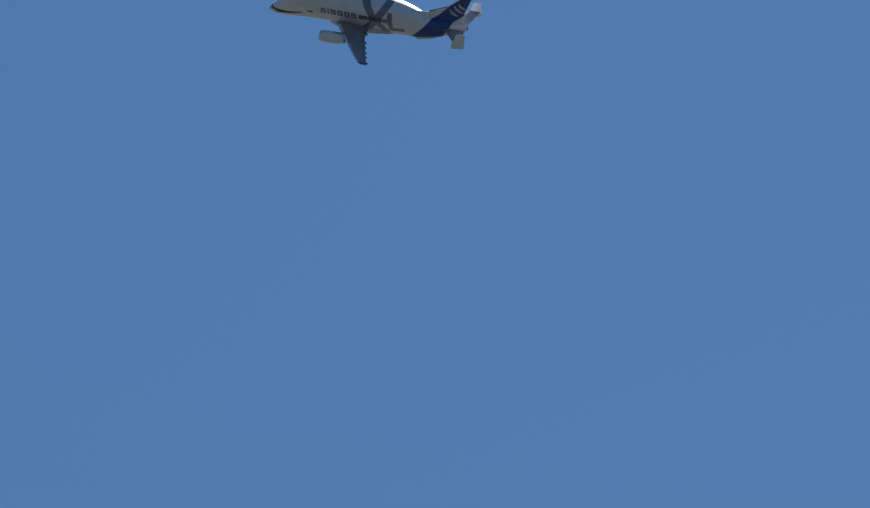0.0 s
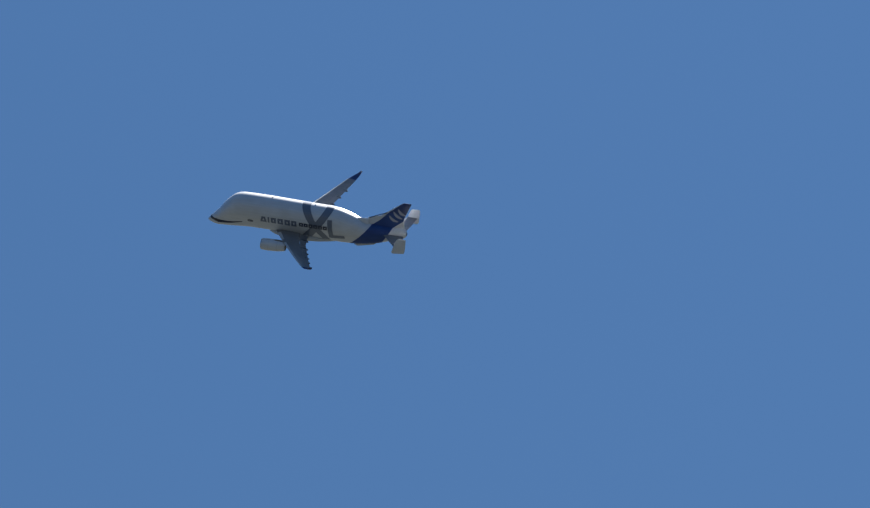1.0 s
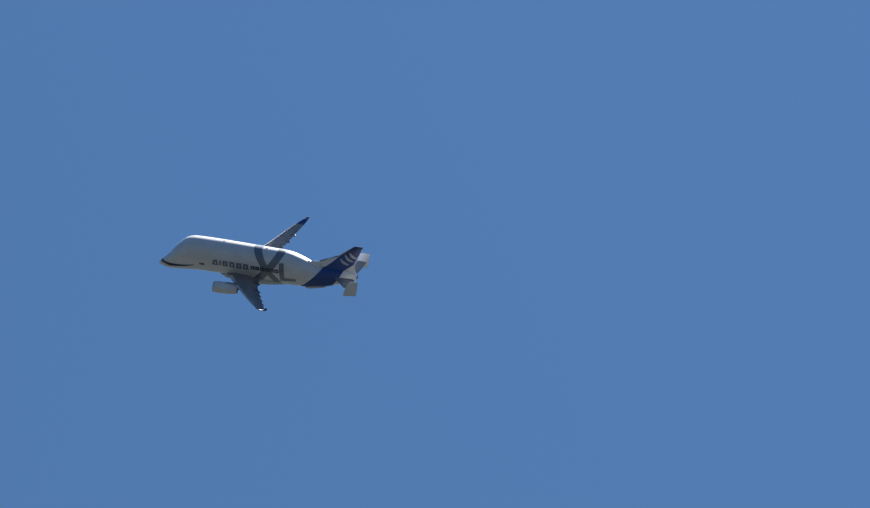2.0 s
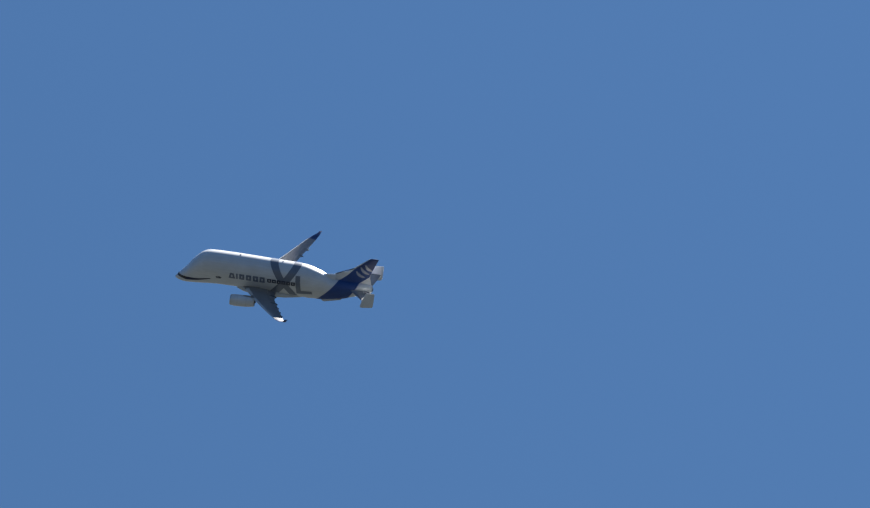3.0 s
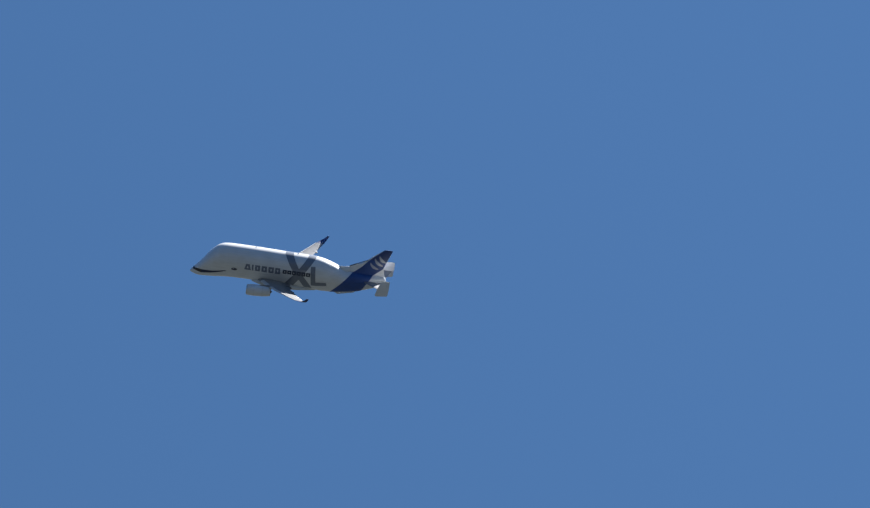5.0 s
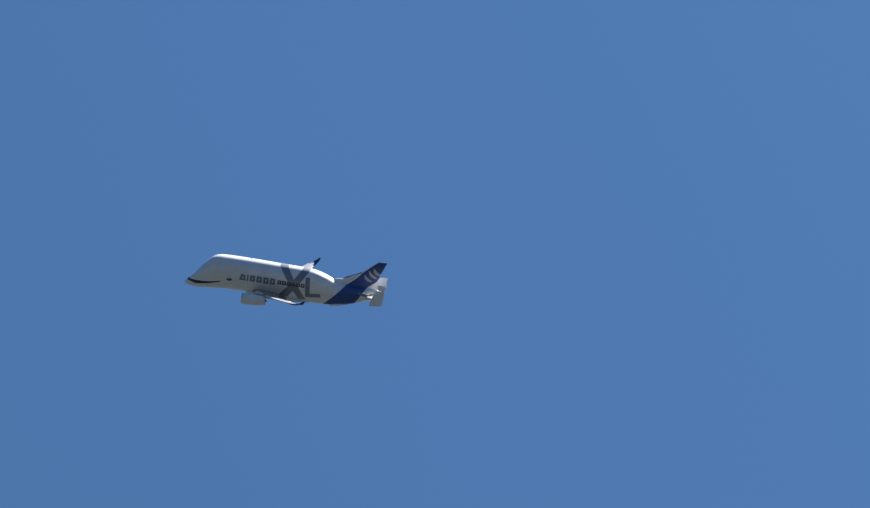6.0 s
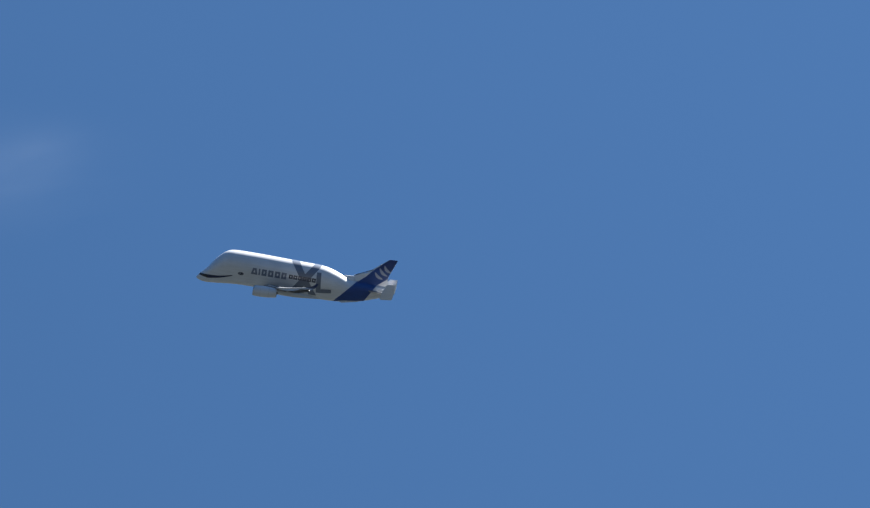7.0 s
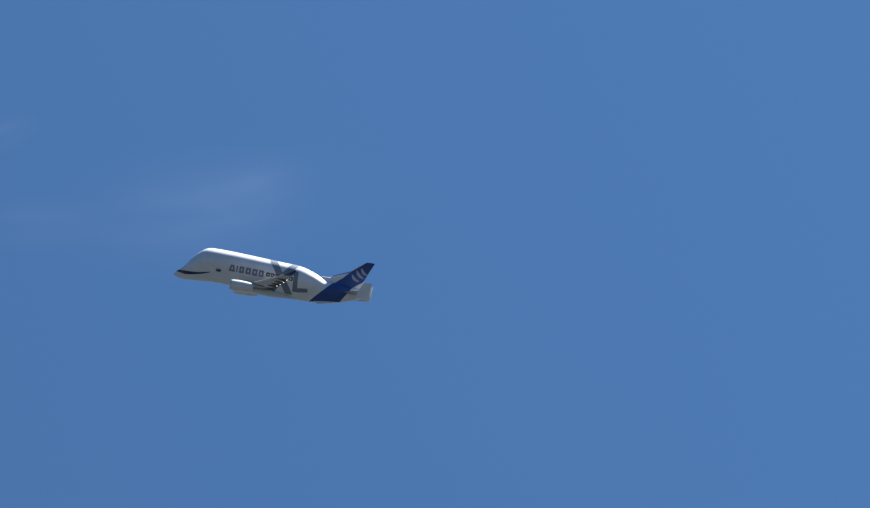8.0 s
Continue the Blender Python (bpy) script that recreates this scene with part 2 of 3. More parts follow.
def hollow(mid, foot, head, z0, z1, stroke):
    """Four patches that frame an upright block; a narrow one is filled."""
    if max(foot, head) < 2.2 * stroke:
        return [[(mid - foot / 2, z0), (mid + foot / 2, z0), (mid + head / 2, z1), (mid - head / 2, z1)]]

    def half(z):
        return (foot + (head - foot) * (z - z0) / (z1 - z0)) / 2

    out = [[(mid - half(a), a), (mid + half(a), a), (mid + half(b), b), (mid - half(b), b)] for a, b in ((z0, z0 + stroke), (z1 - stroke, z1))]
    a, b = z0 + stroke, z1 - stroke
    for k in (-1, 1):
        edge = [(mid + k * half(a), a), (mid + k * (half(a) - stroke), a), (mid + k * (half(b) - stroke), b), (mid + k * half(b), b)]
        out.append(edge if k < 0 else [edge[1], edge[0], edge[3], edge[2]])
    return out


PROFILE = [(0.0, 0.0), (0.01, 0.22), (0.05, 0.5), (0.12, 0.76), (0.25, 0.97), (0.4, 1.0), (0.6, 0.8), (0.8, 0.45), (1.0, 0.04)]


def height(u):
    return float(np.interp(u, [p[0] for p in PROFILE], [p[1] for p in PROFILE]))


def fore_blade(sections, cut):
    """A blade without what lies behind a fraction of its chord."""
    us = [0.0, 0.004, 0.015, 0.04, 0.09, 0.16, 0.26, 0.4, 0.56, 1.0]
    us = [u * cut for u in us]
    bm = bmesh.new()
    rows = []
    for le, te, thick, n in sections:
        le, te, n = Vector(le), Vector(te), Vector(n).normalized()
        top = [le.lerp(te, u) + n * thick * height(u) / 2 for u in us]
        low = [le.lerp(te, u) - n * thick * height(u) / 2 for u in us[1:]]
        rows.append(top + low[::-1])
    vs = fill_grid(bm, rows, close=True)
    bm.faces.new(vs[0])
    bm.faces.new(vs[-1])
    return bm


def chord_slice(sections, fore, aft):
    """The part of a blade between two fractions of its chord, as a closed body."""
    us = [fore + (aft - fore) * k / 8 for k in range(9)]
    bm = bmesh.new()
    rows = []
    for le, te, thick, n in sections:
        le, te, n = Vector(le), Vector(te), Vector(n).normalized()
        top = [le.lerp(te, u) + n * thick * height(u) / 2 for u in us]
        low = [le.lerp(te, u) - n * thick * height(u) / 2 for u in us]
        rows.append(top + low[::-1])
    vs = fill_grid(bm, rows, close=True)
    bm.faces.new(vs[0])
    bm.faces.new(vs[-1])
    return bm


def blade(sections):
    """A closed surface through sections (leading edge, trailing edge, thickness, thickness direction)."""
    bm = bmesh.new()
    rows = []
    for le, te, thick, n in sections:
        le, te, n = Vector(le), Vector(te), Vector(n).normalized()
        top = [le.lerp(te, s) + n * thick * h / 2 for s, h in PROFILE]
        low = [le.lerp(te, s) - n * thick * h / 2 for s, h in PROFILE[1:]]
        rows.append(top + low[::-1])
    vs = fill_grid(bm, rows, close=True)
    bm.faces.new(vs[0])
    bm.faces.new(vs[-1])
    return bm


def spun(profile, centre, axis_tilt=0.0, segments=32):
    """A body of revolution about the x axis: (x, radius) pairs."""
    bm = bmesh.new()
    rows = []
    for x, r in profile:
        rows.append([Vector((x, r * math.sin(a), r * math.cos(a) )) + Vector((centre[0], centre[1], centre[2] + x * axis_tilt))
                     for a in (2 * math.pi * k / segments for k in range(segments))])
    fill_grid(bm, rows, close=True)
    return bm


def lofted_box(rings):
    bm = bmesh.new()
    vs = fill_grid(bm, rings, close=True)
    bm.faces.new(vs[0])
    bm.faces.new(vs[-1])
    return bm


def fuselage(plane):
    bm = bmesh.new()
    xs = np.unique(np.concatenate([[-.5, -.48, -.44, -.38, -.32, -.22, -.12, 0, .15, .3, .5, .75], np.arange(1, 12, 0.4), np.arange(12, 40, 1.0), np.arange(40, 62.01, 0.5)]))
    rows = [[skin(float(x), 2 * math.pi * k / 72) for k in range(72)] for x in xs]
    vs = fill_grid(bm, rows, close=True)
    bm.faces.new(vs[0])
    bm.faces.new(vs[-1])
    hull = part("fuselage", bm, WHITE, plane, "white painted outsize cargo fuselage with a bulbous forehead", sharp=50)

    # wing and body fairing under the belly
    rings = []
    for x, w, zb, zt in ((19.5, 1.5, -2.35, -1.5), (21.5, 2.5, -2.9, -1.2), (24, 3.0, -3.3, -0.9), (28, 3.1, -3.4, -0.8),
                         (32, 3.0, -3.4, -1.1), (35, 2.7, -3.15, -1.5), (38, 2.0, -2.85, -1.8), (40, 1.2, -2.75, -2.1)):
        rings.append([(x, w * math.copysign(abs(math.sin(a)) ** 0.7, math.sin(a)), (zb + zt) / 2 + (zt - zb) / 2 * math.copysign(abs(math.cos(a)) ** 0.7, math.cos(a)))
                      for a in (2 * math.pi * k / 28 for k in range(28))])
    part("belly_fairing", lofted_box(rings), BELLY, plane, "light grey fairing under the wing root")

    # windscreen and the smile painted behind it
    def smile(u):
        return -0.3 * math.sin(math.pi * u)
    decal("windscreen", [[(0.35, -0.92), (3.2, -1.42), (3.2, -0.3), (0.55, -0.3)]], BLACK, hull, "dark cockpit glazing like an open mouth", nu=12, nv=4, bulge=None)
    decal("smile_line", [[(3.2, -1.42), (11.2, 0.58), (11.2, 0.85), (3.2, -0.3)]], SMILE, hull, "dark curved smile line", nu=24, nv=4, bulge=smile)
    # eye
    for name, x0, z0, a, b, mat, lift in (("eye", 13.85, 1.8, 0.95, 0.5, DARK_GREY, 0.045), ("eye_glint", 13.6, 1.95, 0.3, 0.17, LOGO, 0.07)):
        for flip in (1, -1):
            bm = bmesh.new()
            ring = [skin(x0 + a * math.cos(t), phi_at(x0, z0 + b * math.sin(t)), lift) for t in (2 * math.pi * k / 20 for k in range(20))]
            bm.faces.new([bm.verts.new((p.x, p.y * flip, p.z)) for p in ring])
            part(name, bm, mat, hull)
    # marking: two crossing bars and an angle
    decal("cross_bar", [[(36.4, -1.5), (38.9, -1.5), (32.0, 99), (29.4, 99)]], MARK_GREY, hull, "broad grey crossing bar", nu=6, nv=30)
    decal("cross_bar", [[(29.9, -1.4), (32.9, -1.4), (39.3, 99), (36.9, 99)]], MARK_GREY, hull, "broad grey crossing bar", nu=6, nv=30, lift=0.06)
    decal("angle_upright", [[(38.6, -0.5), (40.15, -0.4), (39.55, 6.15), (38.1, 6.1)]], MARK_GREY, hull, nu=4, nv=18, lift=0.075)
    decal("angle_foot", [[(40.15, -0.4), (43.6, 0.1), (43.4, 1.3), (40.05, 0.9)]], MARK_GREY, hull, nu=8, nv=4, lift=0.075)
    # two runs of framed blocks where a name stands
    for mid, foot, head in ((18.15, 2.15, 1.15), (19.75, 0.5, 0.5), (21.3, 1.6, 1.6), (23.45, 1.75, 1.65), (25.65, 1.65, 1.75), (27.75, 1.7, 1.6)):
        decal("name_block", hollow(mid, foot, head, 2.25, 4.35, 0.64), LETTER_GREY, hull, "slate grey framed block", nu=3, nv=4)
    for k in range(6):
        decal("small_name_block", hollow(30.0 + 1.5 * k, 1.25, 1.25, 2.75, 4.05, 0.42), DARK_GREY, hull, "dark framed block", nu=3, nv=3, lift=0.09)
    # the blue sash that comes down from the fin
    decal("blue_sash", [[(44.4, -2.5), (54.3, -0.85), (57.7, 99), (51.2, 99)]], BLUE, hull, "deep blue sash across the tail", nu=20, nv=24, lift=0.05)
    # aerials on the crown
    for x in (19.5, 33.0):
        z = station(x)[1]
        part("antenna", blade([((x, 0, z - 0.1), (x + 0.55, 0, z - 0.1), 0.09, (0, 1, 0)), ((x + 0.25, 0, z + 0.2), (x + 0.5, 0, z + 0.2), 0.05, (0, 1, 0))]), WING_GREY, hull)
    # strakes under the tail
    for s in (-1, 1):
        part("ventral_fin", blade([((46, s * 1.7, -2.1), (53, s * 1.3, -0.9), 0.2, (0, 1, 0)), ((47.2, s * 1.85, -2.55), (52.2, s * 1.5, -1.5), 0.1, (0, 1, 0))]), BELLY, hull)
    # exhaust at the tail end; its widened dark ring paints out the sunlit cap
    part("tail_exhaust", spun([(-0.25, 0.78), (0.12, 0.62), (0.24, 0.4), (0.24, 0.3), (0.0, 0.28)], (61.9, 0, 2.97), 0.1, 16), DARK_GREY, hull)
    return hull


WING = [  # span y, leading x, trailing x, z, thickness
    (0.0, 20.2, 32.0, -1.25, 1.55), (2.8, 21.9, 32.1, -1.0, 1.5), (5.0, 23.2, 32.2, -0.85, 1.25), (9.4, 25.7, 32.9, -0.4, 0.9),
    (14.0, 28.4, 34.45, 0.3, 0.68), (19.0, 31.3, 36.1, 1.2, 0.52), (24.0, 34.2, 37.8, 2.2, 0.38), (27.2, 36.12, 38.92, 2.92, 0.3), (27.7, 36.44, 39.1, 3.035, 0.29)]


def wing_at(y):
    w = np.array(WING)
    return [float(np.interp(y, w[:, 0], w[:, k])) for k in range(1, 5)]


def wing(plane, s):
    def cut(y0, y1):
        ys = [y0] + [row[0] for row in WING if y0 < row[0] < y1] + [y1]
        out = []
        for y in ys:
            le, te, z, th = wing_at(y)
            out.append(((le, s * y, z), (te, s * y, z - 0.02 * (te - le)), th, (0, 0, 1)))
        return out

    ob = part("wing", fore_blade(cut(0.0, 27.7), 0.735), WING_GREY, plane, "swept light grey wing bent upwards by its load", sharp=40)
    for name, y0, y1 in (("flap", 3.0, 9.3), ("flap", 9.45, 19.6), ("aileron", 19.75, 23.8), ("aileron", 23.95, 27.65)):
        part(name, chord_slice(cut(y0, y1), 0.745, 1.0), WING_GREY, ob, sharp=40)
    for y0, y1 in ((4.2, 8.4), (10.4, 14.9), (15.0, 19.4), (19.5, 23.6), (23.7, 27.6)):
        lip = []
        for le, te, th, n in cut(y0, y1):
            le, te = Vector(le), Vector(te)
            aim = (te - le).normalized()
            lip.append((le - aim * 0.03, le + aim * (te - le).length * 0.55, th * 1.08, n))
        part("slat", fore_blade(lip, 0.2), SLAT, ob, "bare metal leading edge slat", sharp=40)
    part("winglet", blade([((36.44, s * 27.7, 3.035), (39.1, s * 27.7, 2.985), 0.3, (0, 0, 1)), ((36.75, s * 28.1, 3.13), (39.25, s * 28.1, 3.08), 0.28, (0, 0, 1)), ((37.3, s * 28.8, 3.32), (39.45, s * 28.8, 3.28), 0.24, (0, -s * 0.4, 1)),
                           ((38.1, s * 29.5, 3.7), (39.8, s * 29.5, 3.67), 0.19, (0, -s * 1.0, 0.8)), ((39.0, s * 29.95, 4.2), (40.1, s * 29.95, 4.18), 0.14, (0, -s, 0.3)),
                           ((39.8, s * 30.2, 5.0), (40.5, s * 30.2, 4.98), 0.08, (0, -s, 0.2))]), NAVY, ob, "upturned navy wing tip")
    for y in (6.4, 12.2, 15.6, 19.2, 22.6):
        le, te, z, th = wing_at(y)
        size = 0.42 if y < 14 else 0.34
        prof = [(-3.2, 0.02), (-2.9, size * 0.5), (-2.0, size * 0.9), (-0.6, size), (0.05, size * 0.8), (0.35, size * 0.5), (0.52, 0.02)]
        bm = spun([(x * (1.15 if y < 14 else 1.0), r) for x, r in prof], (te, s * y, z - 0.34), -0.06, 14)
        part("flap_fairing", bm, FAIRING_SHADE, ob, "grey flap track fairing with shade put into its colour")
    return ob


def engine(plane, s):
    c = (19.0, s * 9.4, -2.3)
    tilt = 0.03
    nac = part("engine", spun([(0.05, 1.42), (0.0, 1.52), (0.12, 1.62), (0.6, 1.74), (1.6, 1.83), (3.0, 1.84), (4.6, 1.8), (6.4, 1.63), (7.6, 1.42), (7.6, 1.34), (5.5, 1.2), (2.0, 1.3), (1.2, 1.3), (0.2, 1.36), (0.05, 1.42)], c, tilt, 40),
               WHITE, plane, "long white turbofan nacelle under the wing")
    part("intake_lip", spun([(0.35, 1.705), (0.1, 1.635), (-0.03, 1.53), (0.03, 1.41), (0.3, 1.34)], c, tilt, 40), LIP, nac, "bare metal intake lip")
    for x, r in ((2.35, 1.845), (5.1, 1.775)):
        part("cowl_seam", spun([(x, r), (x + 0.03, r + 0.012), (x + 0.1, r + 0.012), (x + 0.13, r - 0.01)], c, tilt, 40), BELLY, nac)
    part("fan", spun([(1.2, 0.02), (0.75, 0.2), (1.25, 0.45), (1.3, 1.31)], c, tilt, 32), DARK_GREY, nac, "dark fan and spinner")
    part("exhaust_cone", spun([(6.6, 1.25), (7.0, 0.7), (7.8, 0.35), (8.2, 0.02)], c, tilt, 24), HOT, nac, "heat-stained exhaust cone")
    part("pylon", blade([((22.2, s * 9.4, -0.75), (29.5, s * 9.4, -1.2), 0.55, (0, 1, 0)), ((23.3, s * 9.4, -0.05), (30.0, s * 9.4, -0.5), 0.5, (0, 1, 0))]), WING_GREY, nac)
    return nac


FIN = [((49.7, 4.8), (61.5, 4.0), 1.1), ((50.0, 7.0), (60.9, 6.9), 0.8), ((53.9, 8.25), (61.05, 8.1), 0.7), ((55.6, 9.6), (61.55, 9.4), 0.6),
       ((57.8, 11.4), (62.3, 11.2), 0.5), ((60.3, 13.35), (63.1, 13.4), 0.35)]


def fin_edge(z):
    zs = [f[0][1] for f in FIN]
    return float(np.interp(z, zs, [f[0][0] for f in FIN])), float(np.interp(z, [f[1][1] for f in FIN], [f[1][0] for f in FIN])), float(np.interp(z, zs, [f[2] for f in FIN]))


def fin_half(x, z):
    le, te, th = fin_edge(z)
    u = min(1, max(0, (x - le) / (te - le)))
    return th / 2 * float(np.interp(u, [p[0] for p in PROFILE], [p[1] for p in PROFILE]))


def fin_patch(name, lower, upper, material, parent, label="", n=12, m=8, lift=0.03):
    """Paint on both faces of the fin between two (x, z) edges, each a list of two points."""
    for s in (-1, 1):
        bm = bmesh.new()
        rows = []
        for j in range(n + 1):
            v = j / n
            row = []
            for i in range(m + 1):
                u = i / m
                a = Vector(lower[0]).lerp(Vector(lower[1]), u)
                b = Vector(upper[0]).lerp(Vector(upper[1]), u)
                p = a.lerp(b, v)
                row.append((p.x, s * (fin_half(p.x, p.y) + lift), p.y))
            rows.append(row)
        fill_grid(bm, rows)
        part(name, bm, material, parent, label)


def fin(plane):
    rows = [((a[0], 0, a[1]), (b[0], 0, b[1]), th, (0, 1, 0)) for a, b, th in FIN]
    ob = part("tail_fin", fore_blade(rows, 0.67), WHITE, plane, "tall white and blue tail fin", sharp=40)
    part("rudder", chord_slice(rows, 0.675, 1.0), WHITE, ob, sharp=40)
    # fairing between the end of the bulge and the fin root
    rings = []
    for x, w, z in ((46.4, 0.3, 6.25), (47.4, 0.6, 6.35), (48.6, 0.85, 6.45), (50.2, 0.95, 6.6)):
        rings.append([(x, w, 4.5), (x, w * 0.6, z - 0.75), (x, w * 0.25, z - 0.1), (x, 0, z), (x, -w * 0.25, z - 0.1), (x, -w * 0.6, z - 0.75), (x, -w, 4.5)])
    part("fin_root_fairing", lofted_box(rings), WHITE, ob, "white fairing ahead of the fin", sharp=60)
    # the sash runs on up the fin to its tip
    fin_patch("blue_fin_paint", [(51.3, 4.85), (57.6, 4.6)], [(53.9, 7.1), (60.7, 7.1)], BLUE, ob, "deep blue paint")
    fin_patch("blue_fin_paint", [(53.9, 7.1), (60.7, 7.1)], [(56.2, 9.7), (61.6, 9.7)], BLUE, ob, "deep blue paint")
    fin_patch("navy_fin_paint", [(56.2, 9.7), (61.6, 9.7)], [(60.33, 13.33), (63.1, 13.33)], NAVY, ob, "darker navy paint")
    part("fin_cap", blade([((60.25, 0, 13.28), (63.12, 0, 13.3), 0.4, (0, 1, 0)), ((60.5, 0, 13.48), (63.1, 0, 13.5), 0.34, (0, 1, 0)), ((60.95, 0, 13.6), (63.02, 0, 13.63), 0.14, (0, 1, 0))]), NAVY, ob, "navy fin tip")
    fin_patch("leading_edge_stripe", [(50.0, 6.95), (50.2, 6.78)], [(55.7, 9.6), (55.85, 9.4)], DARK_GREY, ob, m=2, lift=0.035)
    # light swirl: three bowed stripes across the sash
    for start, end in (((56.5, 8.75), (59.2, 6.9)), ((57.8, 10.3), (60.5, 8.1)), ((59.2, 11.3), (61.5, 9.3))):
        a, b = Vector(start), Vector(end)
        across = Vector((a.y - b.y, b.x - a.x)).normalized()
        for s in (-1, 1):
            bm = bmesh.new()
            rows = []
            for j in range(13):
                t = j / 12
                mid = a.lerp(b, t) - across * 0.42 * math.sin(math.pi * t)
                w = 0.42 * math.sin(math.pi * (0.1 + 0.82 * t)) + 0.04
                rows.append([(p.x, s * (fin_half(p.x, p.y) + 0.07), p.y) for p in (mid - across * w, mid, mid + across * w)])
            fill_grid(bm, rows)
            part("swirl_arc", bm, LOGO, ob, "light curved stripe")
    return ob


def tailplane(plane, s):
    rows = [((54.3, s * 0.8, 2.55), (61.0, s * 0.8, 2.5), 0.75, (0, 0, 1)), ((57.2, s * 5.0, 3.0), (62.1, s * 5.0, 2.95), 0.5, (0, 0, 1)),
                                  ((60.0, s * 9.2, 3.5), (63.2, s * 9.2, 3.45), 0.3, (0, 0, 1))]
    ob = part("tailplane", fore_blade(rows, 0.69), WING_GREY, plane, "light grey swept tailplane", sharp=40)
    part("elevator", chord_slice(rows[1:], 0.7, 1.0), WING_GREY, ob, sharp=40)
    part("elevator", chord_slice(rows[:2], 0.7, 1.0), WING_GREY, ob, sharp=40)
    part("endplate", blade([((59.7, s * 9.3, 1.15), (63.3, s * 9.3, 1.55), 0.12, (0, 1, 0)), ((59.5, s * 9.3, 1.6), (63.5, s * 9.3, 1.9), 0.26, (0, 1, 0)), ((60.0, s * 9.3, 3.5), (63.7, s * 9.3, 3.5), 0.34, (0, 1, 0)),
                            ((61.0, s * 9.3, 6.0), (63.8, s * 9.3, 6.0), 0.24, (0, 1, 0)), ((61.4, s * 9.3, 6.4), (63.8, s * 9.3, 6.45), 0.1, (0, 1, 0))]), WHITE, ob, "white upright plate at the tailplane tip", sharp=40)
    return ob


def aircraft():
    plane = tagged(new("cargo_aircraft"), "white outsize cargo jet with navy tail sash, flying banked", "aircraft")
    fuselage(plane)
    for s in (-1, 1):
        wing(plane, s)
        engine(plane, s)
        tailplane(plane, s)
    fin(plane)
    return plane


# ---- thin cloud far behind ----
def cloud(wisps, label):
    """wisps: pan, tilt (degrees from the viewer), half length, half height (degrees), lean."""
    away = 4300.0
    mat = cloud_material()
    top = None
    for pan, tilt, a, b, lean in wisps:
        way = Matrix.Rotation(radians(pan), 3, "Z") @ Matrix.Rotation(radians(tilt), 3, "X") @ Vector((0, 1, 0))
        bm = bmesh.new()
        rings, spokes = 7, 40
        rows = []
        for j in range(1, rings + 1):
            row = []
            for k in range(spokes):
                ang = 2 * math.pi * k / spokes
                ragged = 0.86 + 0.3 * noise.noise(Vector((math.cos(ang) * 1.7 + pan, math.sin(ang) * 1.7 + tilt, 3)))
                r = j / rings * min(1.0, ragged)
                row.append((r * math.cos(ang), r * math.sin(ang), 0.06 * r * r))
            rows.append(row)
        vs = fill_grid(bm, rows, close=True)
        bm.faces.new(vs[0])
        bmesh.ops.recalc_face_normals(bm, faces=bm.faces)
        me = bpy.data.meshes.new("wisp")
        bm.to_mesh(me)
        bm.free()
        for p in me.polygons:
            p.use_smooth = True
        me.materials.append(mat)
        if top is None:
            top = tagged(new("cloud"), label, "cloud", kind="stuff")
            top.location = Vector(EYE) + way * away
        away += 12
        ob = new("wisp", me)
        ob.parent = top
        here = look(Vector(EYE) + way * away, EYE, 0) @ pose(0, 0, 0, 0, 0, -lean)
        size = away * math.pi / 180
        ob.matrix_basis = Matrix.Translation(-top.location) @ here @ Matrix.Diagonal((a * size, b * size, b * size, 1))
    return top


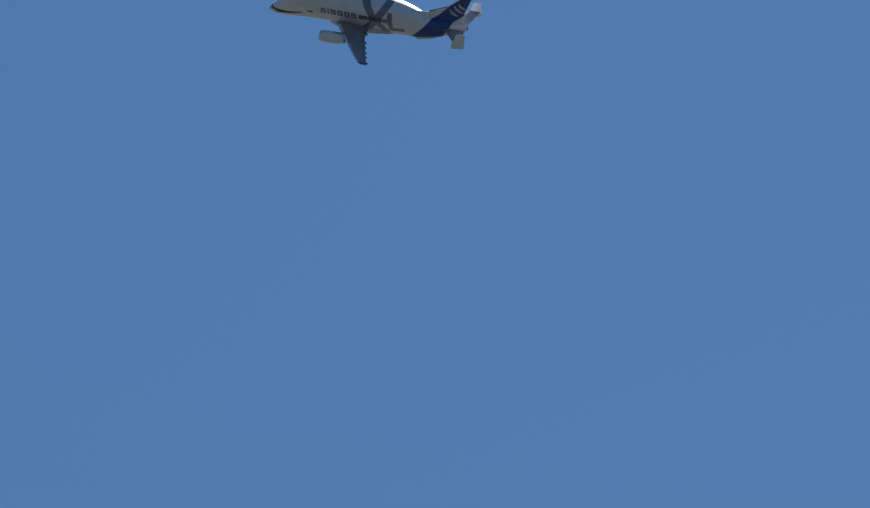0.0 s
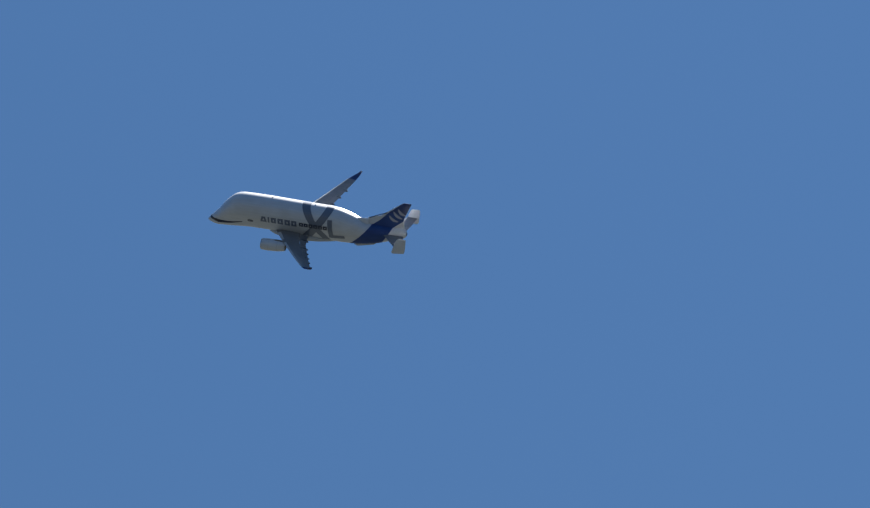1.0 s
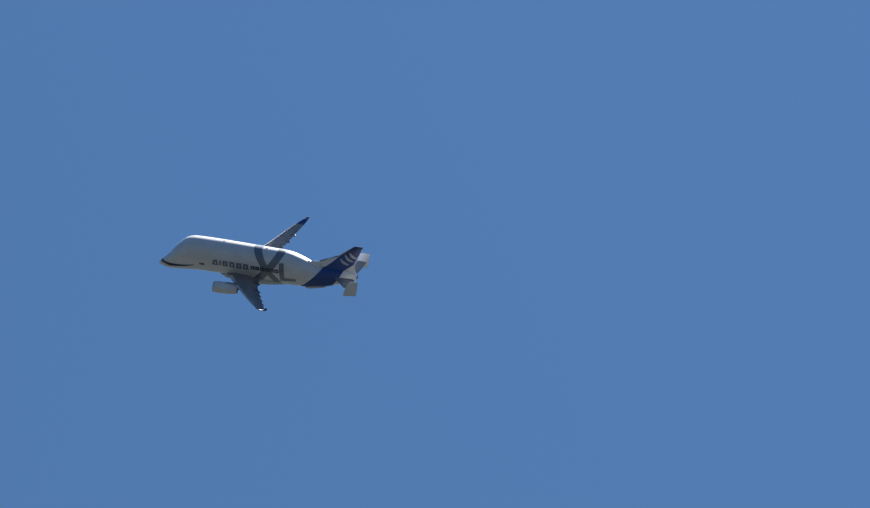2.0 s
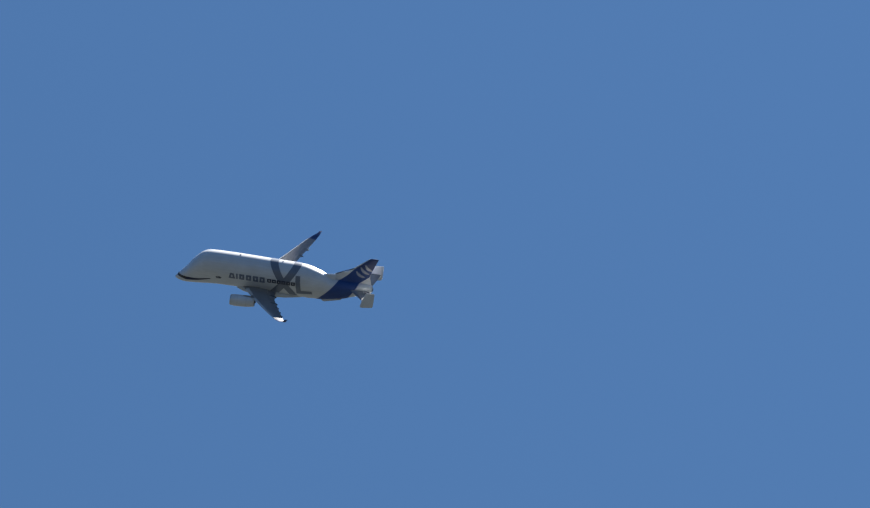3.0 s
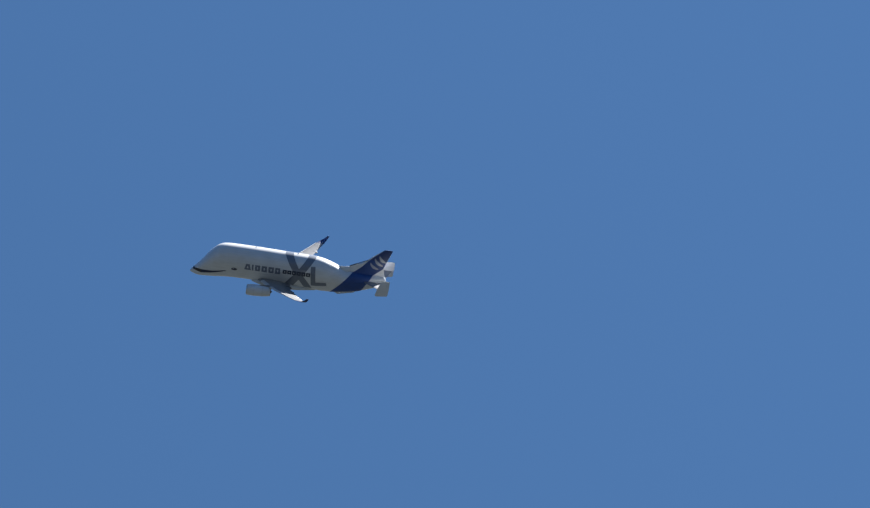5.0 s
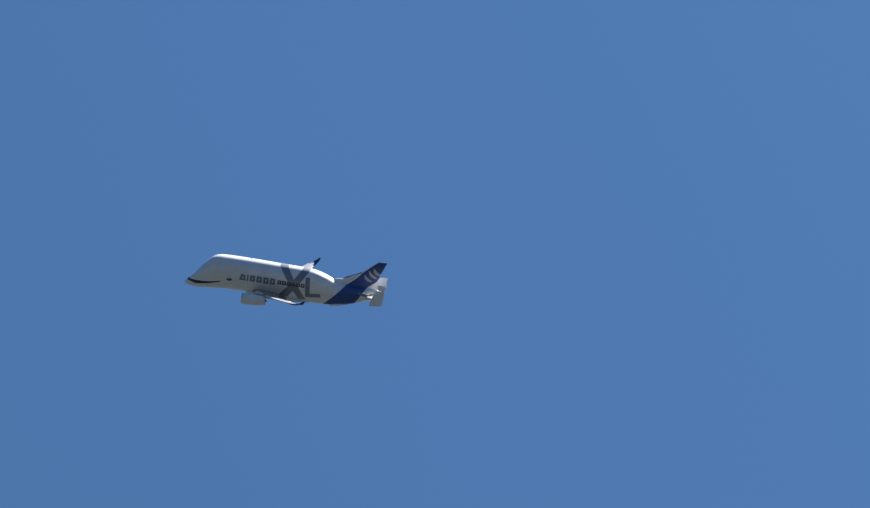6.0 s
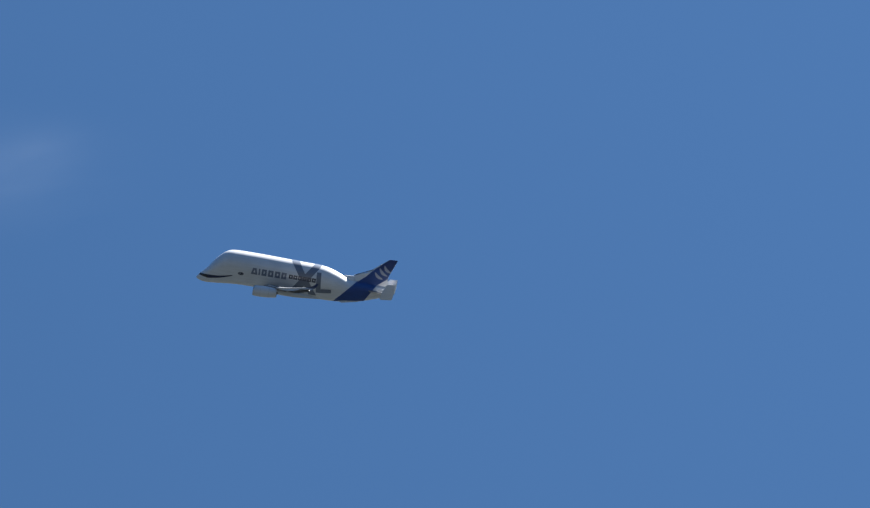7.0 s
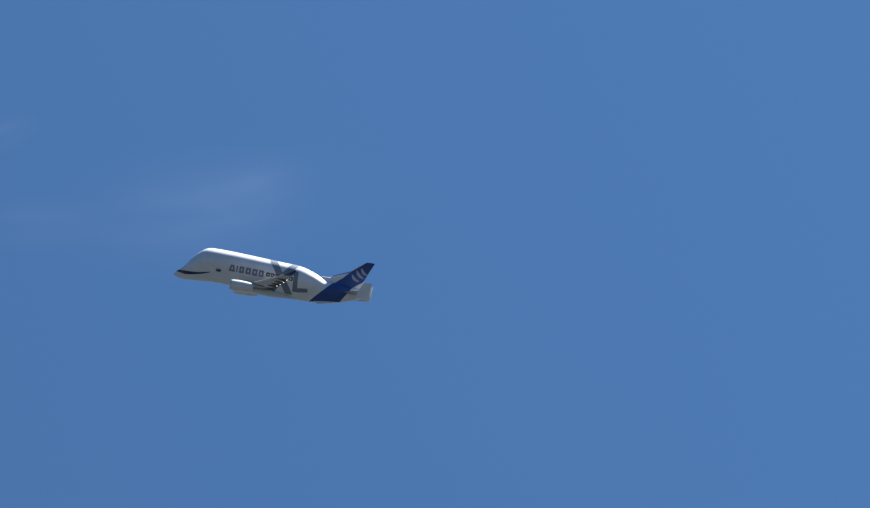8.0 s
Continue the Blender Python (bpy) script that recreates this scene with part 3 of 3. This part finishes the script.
cloud([(19.99, 24.79, 2.9, 0.95, 9), (18.75, 25.22, 1.6, 1, 18), (23.54, 26.02, 0.9, 0.45, 25), (22.92, 24.51, 1.9, 0.7, 6), (19.58, 24.90, 4, 1.7, 8)], "faint streaky veil of thin white cloud")

plane = aircraft()

# seconds, place of the middle of the aircraft, heading to the left of +y, climb, left bank (degrees)
FLIGHT = [
    (0, 294.5, 885.3, 347.1, 60.75, 13.80, 51.05),
    (0.5, 260.2, 901.4, 352.9, 63.81, 12.03, 50.54),
    (1, 225.0, 915.9, 358.7, 67.13, 11.48, 50.17),
    (1.5, 189.0, 928.8, 364.5, 70.48, 10.90, 49.93),
    (2, 152.2, 940.0, 370.2, 73.83, 10.32, 49.79),
    (2.5, 114.9, 949.5, 375.8, 77.17, 9.76, 49.65),
    (3, 77.0, 957.3, 381.5, 80.48, 9.23, 49.36),
    (3.5, 38.7, 963.3, 387.0, 83.74, 8.76, 48.78),
    (4, -0.0, 967.5, 392.5, 86.95, 8.36, 47.35),
    (4.5, -39.0, 969.9, 397.9, 90.08, 8.06, 45.0),
    (5, -78.1, 970.5, 403.3, 93.12, 7.88, 42.3),
    (5.5, -117.3, 969.3, 408.6, 96.05, 7.84, 39.6),
    (6, -156.5, 966.3, 413.9, 98.86, 7.96, 36.7),
    (6.5, -195.6, 961.4, 419.1, 101.53, 8.27, 33.15),
    (7, -234.5, 954.7, 424.2, 104.04, 8.77, 28.66),
    (7.5, -273.1, 946.2, 429.2, 106.37, 9.49, 24.22),
    (8, -311.3, 935.9, 434.1, 108.52, 10.46, 20.32),
]


def attitude(x, y, z, heading, climb, bank):
    h, p, b = radians(heading), radians(climb), radians(bank)
    fore = Vector((-math.sin(h) * math.cos(p), math.cos(h) * math.cos(p), math.sin(p)))
    level = Vector((math.cos(h), math.sin(h), 0))
    rise = level.cross(fore)
    right = math.cos(b) * level + math.sin(b) * rise
    up = -math.sin(b) * level + math.cos(b) * rise
    m = Matrix((-fore, right, up)).transposed().to_4x4()
    m.translation = (x, y, z)
    return m


def motions():
    walk(plane, [(row[0], attitude(*row[1:])) for row in FLIGHT])


motions()
